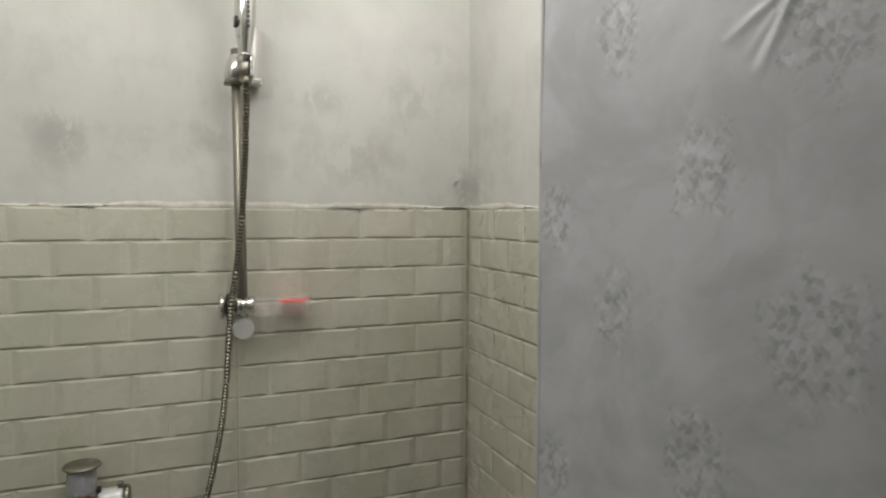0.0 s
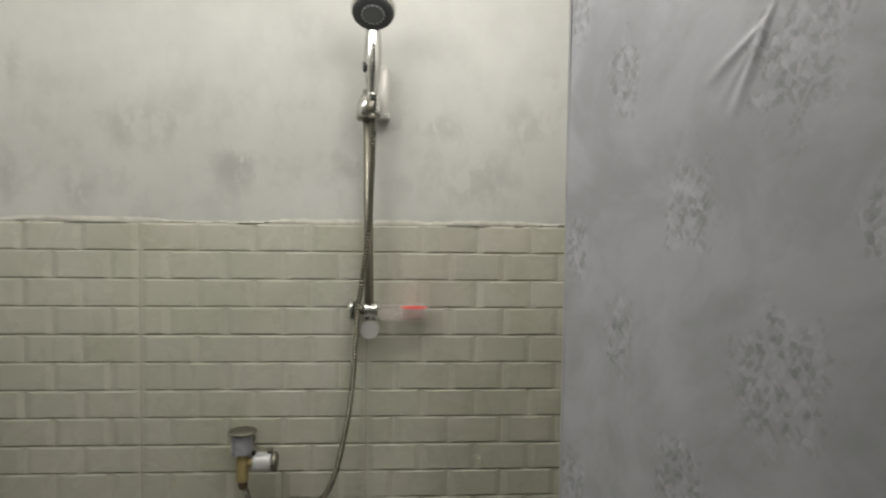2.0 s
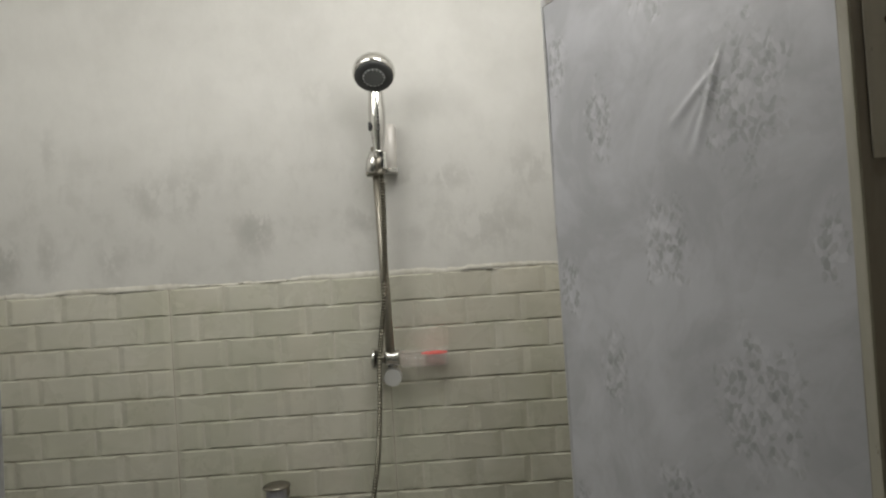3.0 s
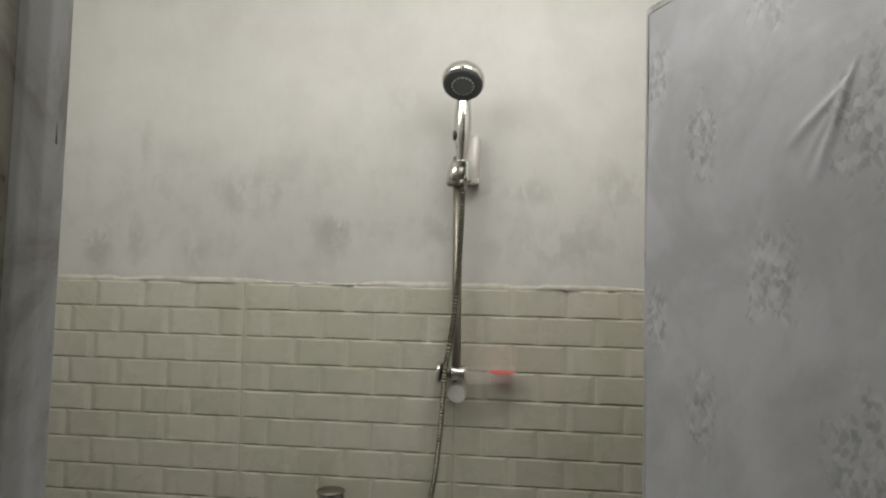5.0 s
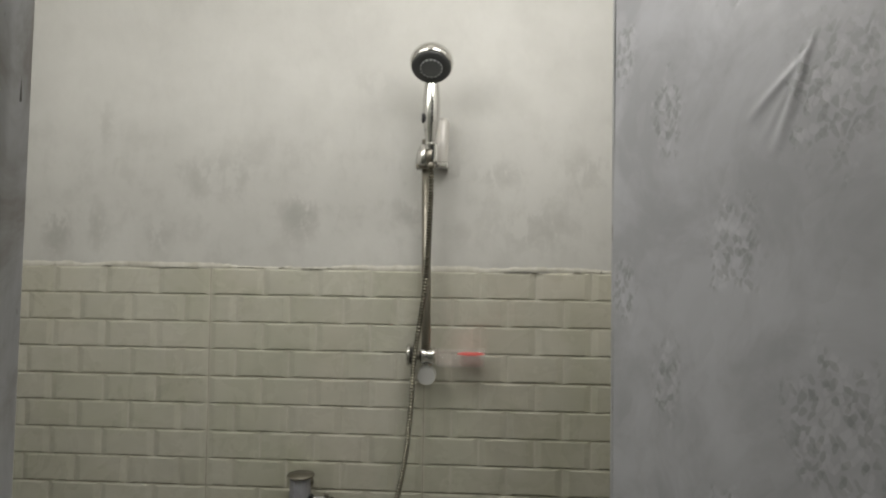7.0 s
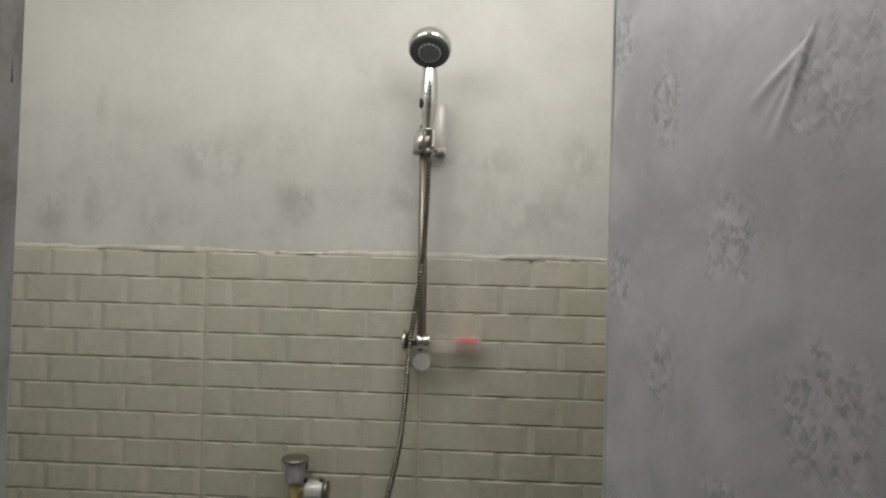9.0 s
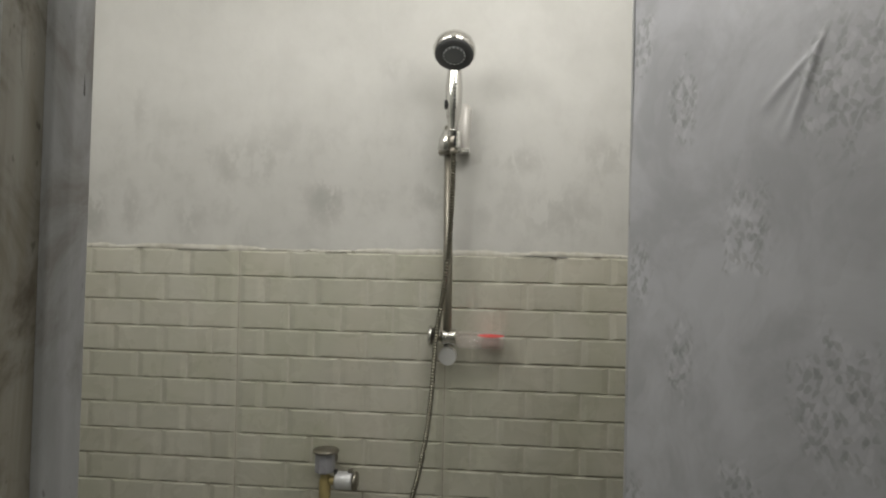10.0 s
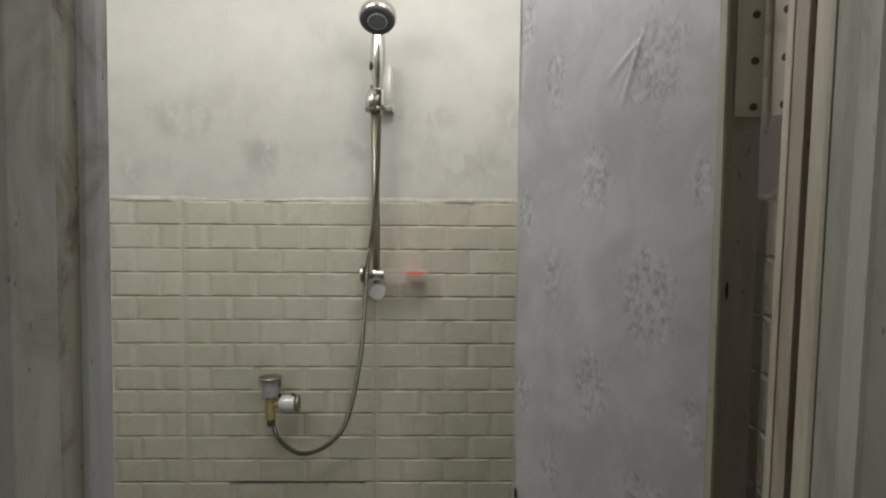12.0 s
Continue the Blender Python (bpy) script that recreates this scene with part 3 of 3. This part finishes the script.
    hd = part("head", lathe([(0, -0.044), (0.014, -0.043), (0.030, -0.037), (0.043, -0.028), (0.0515, -0.015), (0.0545, -0.002), (0.0540, 0.006), (0.0515, 0.0115), (0.0492, 0.0135), (0.0, 0.0135)],
                            along(hc, hc + n), 40), CHROME, h, "polished chrome head", True)
    part("spray_face", lathe([(0, 0.0137), (0.0488, 0.0137), (0.0488, 0.0165), (0.0455, 0.0188), (0.034, 0.0178), (0.0, 0.0180)], along(hc, hc + n), 40), RUBBER, hd, "dark grey spray face", True)
    part("spray_ring", lathe([(0, 0.0181), (0.0285, 0.0181), (0.0275, 0.0205), (0.020, 0.0200), (0.0, 0.0202)], along(hc, hc + n), 36), NOZZLE, hd, "", True)
    m = along(hc, hc + n)
    r, k = 0.0262, 16
    for i in range(k):
        a = i * 2 * math.pi / k
        part("nozzle", lathe([(0, 0.0196), (0.0019, 0.0196), (0.0014, 0.0225), (0, 0.0227)], m @ Matrix.Translation((r * math.cos(a), r * math.sin(a), 0)), 8), NUB, hd, "pale rubber nozzle")
    # hose
    hose = [(0.0170, -0.114, 1.893), (0.0195, -0.108, 1.84), (0.0155, -0.098, 1.70), (0.006, -0.096, 1.56), (-0.008, -0.098, 1.45), (-0.019, -0.096, 1.37), (-0.029, -0.086, 1.213),
            (-0.047, -0.076, 1.073), (-0.086, -0.068, 0.915), (-0.148, -0.064, 0.842), (-0.227, -0.064, 0.817), (-0.287, -0.068, 0.859), (-0.311, -0.072, 0.915)]
    part("hose", tube(hose, 0.0080, 12, 10, 0.0030, 0.0078), HOSE, s, "corrugated steel hose")
    part("hose_nut", lathe([(0, 0), (0.009, 0), (0.0105, 0.004), (0.0105, 0.02), (0.0, 0.02)], along((0.0190, -0.111, 1.866), (0.0170, -0.113, 1.90)), 12), DULL, s, "", True)
    return s


shower_set()


def angle_valve():
    v = thing("angle_valve", (0, 0, 0), 0, "angle valve with brass body and grey cap feeding the shower hose", "valve")
    x = -0.317
    part("flange", lathe([(0, 0), (0.026, 0.0), (0.024, 0.005), (0.016, 0.010), (0.0, 0.010)], along((x - 0.006, -0.006, 1.022), (x - 0.006, -0.06, 1.022)), 28), DULL, v, "dull wall flange", True)
    part("inlet", lathe([(0, 0), (0.013, 0), (0.013, 0.06), (0, 0.06)], along((x - 0.004, -0.004, 1.022), (x, -0.07, 1.022)), 18), DULL, v, "", True)
    part("cap", lathe([(0, 0), (0.027, 0.0), (0.0285, 0.004), (0.0275, 0.052), (0.0, 0.053)], along((x, -0.07, 1.002), (x, -0.07, 1.1)), 10), VALVE_GREY, v,
         "grey plastic cap")
    part("rim", lathe([(0, 0), (0.034, 0.0), (0.037, 0.003), (0.034, 0.007), (0.0, 0.009)], along((x + 0.001, -0.069, 1.0545), (x + 0.001, -0.069, 1.1)), 24), DULL, v, "dull metal rim", True)
    part("body", lathe([(0, 0), (0.0140, 0), (0.0160, 0.006), (0.0160, 0.05), (0.014, 0.062), (0.014, 0.074), (0, 0.074)], along((x + 0.001, -0.07, 0.928), (x + 0.001, -0.07, 1.0)), 20), BRASS, v, "tarnished brass body", True)
    part("lower_nut", lathe([(0, 0), (0.010, 0), (0.0125, 0.004), (0.0125, 0.022), (0, 0.022)], along((x + 0.002, -0.071, 0.908), (x + 0.002, -0.07, 1.0)), 6), RUST, v, "rusty brown nut")
    part("stem", lathe([(0, 0), (0.012, 0), (0.012, 0.03), (0, 0.03)], along((x + 0.012, -0.07, 0.978), (x + 0.05, -0.07, 0.978)), 16), BRASS, v, "", True)
    h = part("handle", lathe([(0, 0), (0.022, 0.0), (0.0245, 0.004), (0.0245, 0.043), (0.022, 0.047), (0.0, 0.048)], along((x + 0.030, -0.07, 0.979), (x + 0.09, -0.07, 0.979)), 30), VALVE_WHITE, v,
             "white metal turning handle", True)
    part("end_disc", lathe([(0, 0), (0.0235, 0.0), (0.026, 0.003), (0.026, 0.010), (0.02, 0.013), (0.0, 0.013)], along((x + 0.0785, -0.07, 0.979), (x + 0.1, -0.07, 0.979)), 26), DULL, h, "dull end disc", True)
    part("lever", box((x + 0.066, -0.078, 1.001), (x + 0.078, -0.064, 1.014), 0.003), DULL, h)
    part("washer", box((x + 0.027, -0.082, 0.996), (x + 0.036, -0.066, 1.010), 0.002), BLACK, v, "black washer")
    return v


angle_valve()


def soap_dish():
    d = thing("soap_dish", (0, 0, 0), 0, "clear acrylic soap dish fixed beside the rail bracket", "soap dish")
    x0, x1, y0, y1, z0, z1, t = 0.034, 0.166, -0.082, -0.0055, 1.349, 1.392, 0.0028
    tray = bmesh.new()
    # open tray: outer and inner shell joined by a rim
    def ring(inset, z):
        r = 0.012 - inset * 0.8
        out = []
        for (cx, cy), a0 in zip(((x0 + inset + r, y0 + inset + r), (x1 - inset - r, y0 + inset + r), (x1 - inset - r, y1 - inset - r), (x0 + inset + r, y1 - inset - r)), (180, 270, 0, 90)):
            for k in range(5):
                q = radians(a0 + k * 22.5)
                out.append(tray.verts.new((cx + r * math.cos(q), cy + r * math.sin(q), z)))
        return out
    rings = [ring(0.006, z0), ring(0.002, z0 + 0.004), ring(0.0, z1 - 0.004), ring(0.0, z1), ring(t, z1), ring(t + 0.002, z0 + 0.006), ring(t + 0.006, z0 + t)]
    for a, b in zip(rings, rings[1:]):
        for k in range(len(a)):
            q = (k + 1) % len(a)
            tray.faces.new((a[k], a[q], b[q], b[k]))
    tray.faces.new(rings[0][::-1])
    tray.faces.new(rings[-1])
    part("tray", tray, ACRYLIC, d, "", True)
    part("clamp", box((0.0335, -0.074, 1.357), (0.0405, -0.045, 1.394), 0.002), ACRYLIC, d)
    s = thing("soap", (0, 0, 0), 0, "thin worn sliver of red translucent soap in the dish", "soap")
    part("sliver", lathe([(0, 0.0), (0.024, 0.0), (0.031, 0.0018), (0.027, 0.0042), (0.0, 0.0060)], Matrix.Translation((0.127, -0.044, 1.3800)) @ Matrix.Diagonal((1.22, 0.85, 1, 1)), 28), RED, s, "", True)
    # the bar's pink tint paints the red bounce around the sliver
    part("bar", lathe([(0, 0.0), (0.026, 0.0), (0.029, 0.008), (0.027, 0.025), (0.0, 0.0278)], Matrix.Translation((0.127, -0.044, 1.3521)) @ Matrix.Diagonal((1.0, 0.8, 1, 1)), 28),
         clear_plastic("pale_glycerine", (0.97, 0.62, 0.58), 0.05, 0.20), s, "clear glycerine bar, tinted pink for the red glow of the sliver", True)
    return d


soap_dish()


# ---- light fittings, out of view ----
def bulb_holder(name, place, towards, label):
    b = thing(name, (0, 0, 0), 0, label, "lamp")
    p, q = Vector(place), Vector(towards)
    m = along(q, p)
    n = (p - q).length
    part("base", lathe([(0, 0), (0.05, 0), (0.048, 0.012), (0.03, 0.02), (0, 0.02)], m, 24), WHITE, b, "", True)
    part("socket", lathe([(0, 0.018), (0.022, 0.018), (0.02, n - 0.062), (0, n - 0.060)], m, 20), WHITE, b, "", True)
    return b


batten = thing("batten_lamp", (0, 0, 0), 0, "white lamp batten hung from the bathroom ceiling", "lamp")
part("batten", lathe([(0, -0.1), (0.03, -0.1), (0.032, -0.09), (0.032, 1.05), (0.03, 1.06), (0, 1.06)], along((-0.80, -1.00, 2.53), (0.25, -0.68, 2.53)), 20), WHITE, batten, "", True)
for place in TUBE:
    part("socket", lathe([(0, 0), (0.02, 0), (0.022, 0.068), (0, 0.07)], Matrix.Translation((place[0], place[1], 2.431)), 16), WHITE, batten, "", True)
for place in (TUBE[0], TUBE[2]):
    part("hanger", lathe([(0, 0), (0.006, 0), (0.006, 0.12), (0, 0.12)], Matrix.Translation((place[0], place[1], 2.53)), 10), WHITE, batten, "", True)
# holder added to go with the passage fill lamp
bulb_holder("bulb_holder", HALL_FILL, (HALL_FILL[0], HALL_FILL[1], CEIL), "unseen white bulb holder added on the passage ceiling")


# ---- filler ragged along the top of the tiles, and its cracks ----
def filler(name, a, b, axis, seed, parent):
    rnd = random.Random(seed)
    verts, faces, n = [], [], int(abs(b - a) / 0.006)
    up, lo, drift = 0.008, 0.0, 0.0
    for i in range(n + 1):
        s = a + (b - a) * i / n
        up = min(max(up + rnd.gauss(0, 0.0012), 0.001), 0.011)
        lo = min(max(lo + rnd.gauss(0, 0.0009), -0.0035), 0.0025)
        for out, z in ((0.0, ZT + up + 0.004), (0.0012, ZT + up), (0.0026, ZT + lo + 0.002), (0.0, ZT + lo - 0.001)):
            verts.append((s, -out, z) if axis == "x" else (X_RIGHT - out, s, z))
        if i:
            k = 4 * (i - 1)
            faces += [(k + j, k + j + 1, k + j + 5, k + j + 4) for j in range(3)]
    return link(name, mesh_of(name, verts, faces, FILLER, True), parent, "ragged line of white filler")


filler("filler", X_LEFT, X_RIGHT, "x", 4, wall_north)
filler("filler", 0.0, Y_IN, "y", 6, wall_east)


def crack(x0, x1, z, thick, seed, parent):
    rnd = random.Random(seed)
    verts, faces, n = [], [], max(4, int((x1 - x0) / 0.006))
    for i in range(n + 1):
        x = x0 + (x1 - x0) * i / n
        zz, h = z + rnd.gauss(0, 0.0006), thick * (0.25 + 0.75 * math.sin(math.pi * i / n)) * rnd.uniform(0.5, 1.1)
        verts += [(x, -0.0068, zz - h), (x, -0.0068, zz + h), (x, -0.002, zz)]
        if i:
            k = 3 * (i - 1)
            faces += [(k, k + 3, k + 4, k + 1), (k + 1, k + 4, k + 5, k + 2), (k + 2, k + 5, k + 3, k)]
    link("crack", mesh_of("crack", verts, faces, CRACK), parent, "dark gap in the filler")


crack(-0.47, -0.03, ZT - 0.9, 0.00025, 77, wall_north)
for x0, x1, z, th in ((0.213, 0.335, 1.5995, 0.0012), (0.40, 0.425, 1.601, 0.0009), (-0.79, -0.632, 1.5995, 0.0008), (-0.349, -0.287, 1.601, 0.0008), (-0.91, -0.885, 1.603, 0.0008), (0.52, 0.592, 1.604, 0.0016),
                      (0.556, 0.566, 1.672, 0.0022), (0.552, 0.560, 1.664, 0.0016), (0.47, 0.478, 1.603, 0.001)):
    crack(x0, x1, z, th * 0.7, int(x0 * 1000) + 2000, wall_north)


# ---- tiling: embossed bricks, each one a piece ----
def brick_mesh(w, left, right, top, low):
    """A glazed brick w wide, 5 mm proud: a flat pale margin at each end, short bevels, the lower one steep. Seams of the tile are open joints."""
    d = 0.0056
    sides = [0.0011 if q else 0.0001 for q in (left, right, top)] + [0.0015 if low else 0.0011]
    rings = []
    for end, up, down, out in ((0.0, 0.0, 0.0, 0.0006), (0.0030, 0.0012, 0.0003, 0.0012), (0.0180, 0.0044, 0.0034, d - 0.0003), (0.0240, 0.0062, 0.0046, d)):
        l, r, t, b = sides[0] + end, sides[1] + end, sides[2] + up, sides[3] + down
        rings.append([(l, -out, b), (w - r, -out, b), (w - r, -out, BH - t), (l, -out, BH - t)])
    verts = [v for ring in rings for v in ring]
    faces = []
    for k in range(len(rings) - 1):
        for i in range(4):
            j = (i + 1) % 4
            faces.append((4 * k + i, 4 * k + j, 4 * k + 4 + j, 4 * k + 4 + i))
    faces.append(tuple(4 * (len(rings) - 1) + i for i in range(4)))
    me = mesh_of("brick", verts, faces, TILE)
    me.materials.append(MARGIN)
    for i in (1, 3):
        me.polygons[i].material_index = 1
    return me


BRICKS = {}


def brick_row(row, s0, s1):
    """Start, width and seams of a row's bricks between s0 and s1; tiles are four bricks wide with seams at whole multiples of 0.6."""
    out, tile = [], math.floor(s0 / 0.6) * 0.6
    while tile < s1:
        cuts = [0, 0.15, 0.30, 0.45, 0.6] if row % 2 == 0 else [0, 0.075, 0.225, 0.375, 0.525, 0.6]
        for a, b in zip(cuts, cuts[1:]):
            lo, hi = max(tile + a, s0), min(tile + b, s1)
            if hi - lo > 0.03:
                out.append((lo, hi - lo, a == 0, b == 0.6))
        tile += 0.6
    return out


def tiling(parent, s0, s1, place):
    """Bricks from floor to ZT; place(s, z) gives a brick's pose."""
    rnd = random.Random(11)
    rows = int(ZT / BH)
    for row in range(rows):
        z = ZT - (row + 1) * BH
        for lo, w, left, right in brick_row(row, s0, s1):
            key = (round(w, 3), left, right, row % 4 == 0, row % 4 == 3)
            if key not in BRICKS:
                BRICKS[key] = brick_mesh(w, *key[1:])
            ob = link("brick", BRICKS[key], parent)
            ob.matrix_basis = place(lo, z) @ pose(0, rnd.uniform(0, 0.0003), 0, rnd.gauss(0, 0.05), 0, rnd.gauss(0, 0.05))


def backing(name, parent, s0, s1, east):
    b = box((s0, -0.0003, 0), (s1, 0.0006, ZT)) if not east else box((X_RIGHT - 0.0003, -s1, 0), (X_RIGHT + 0.0006, -s0, ZT))
    part(name, b, GROUT, parent, "dirty beige grout")


backing("grout", wall_north, X_LEFT, X_RIGHT - 0.0004, False)
backing("grout", wall_east, 0.0007, -Y_IN, True)
tiling(wall_north, X_LEFT, X_RIGHT - 0.0055, lambda s, z: pose(s, 0, z))
tiling(wall_east, 0.0055, -Y_IN, lambda s, z: pose(X_RIGHT, -s, z, 0, 0, -90))
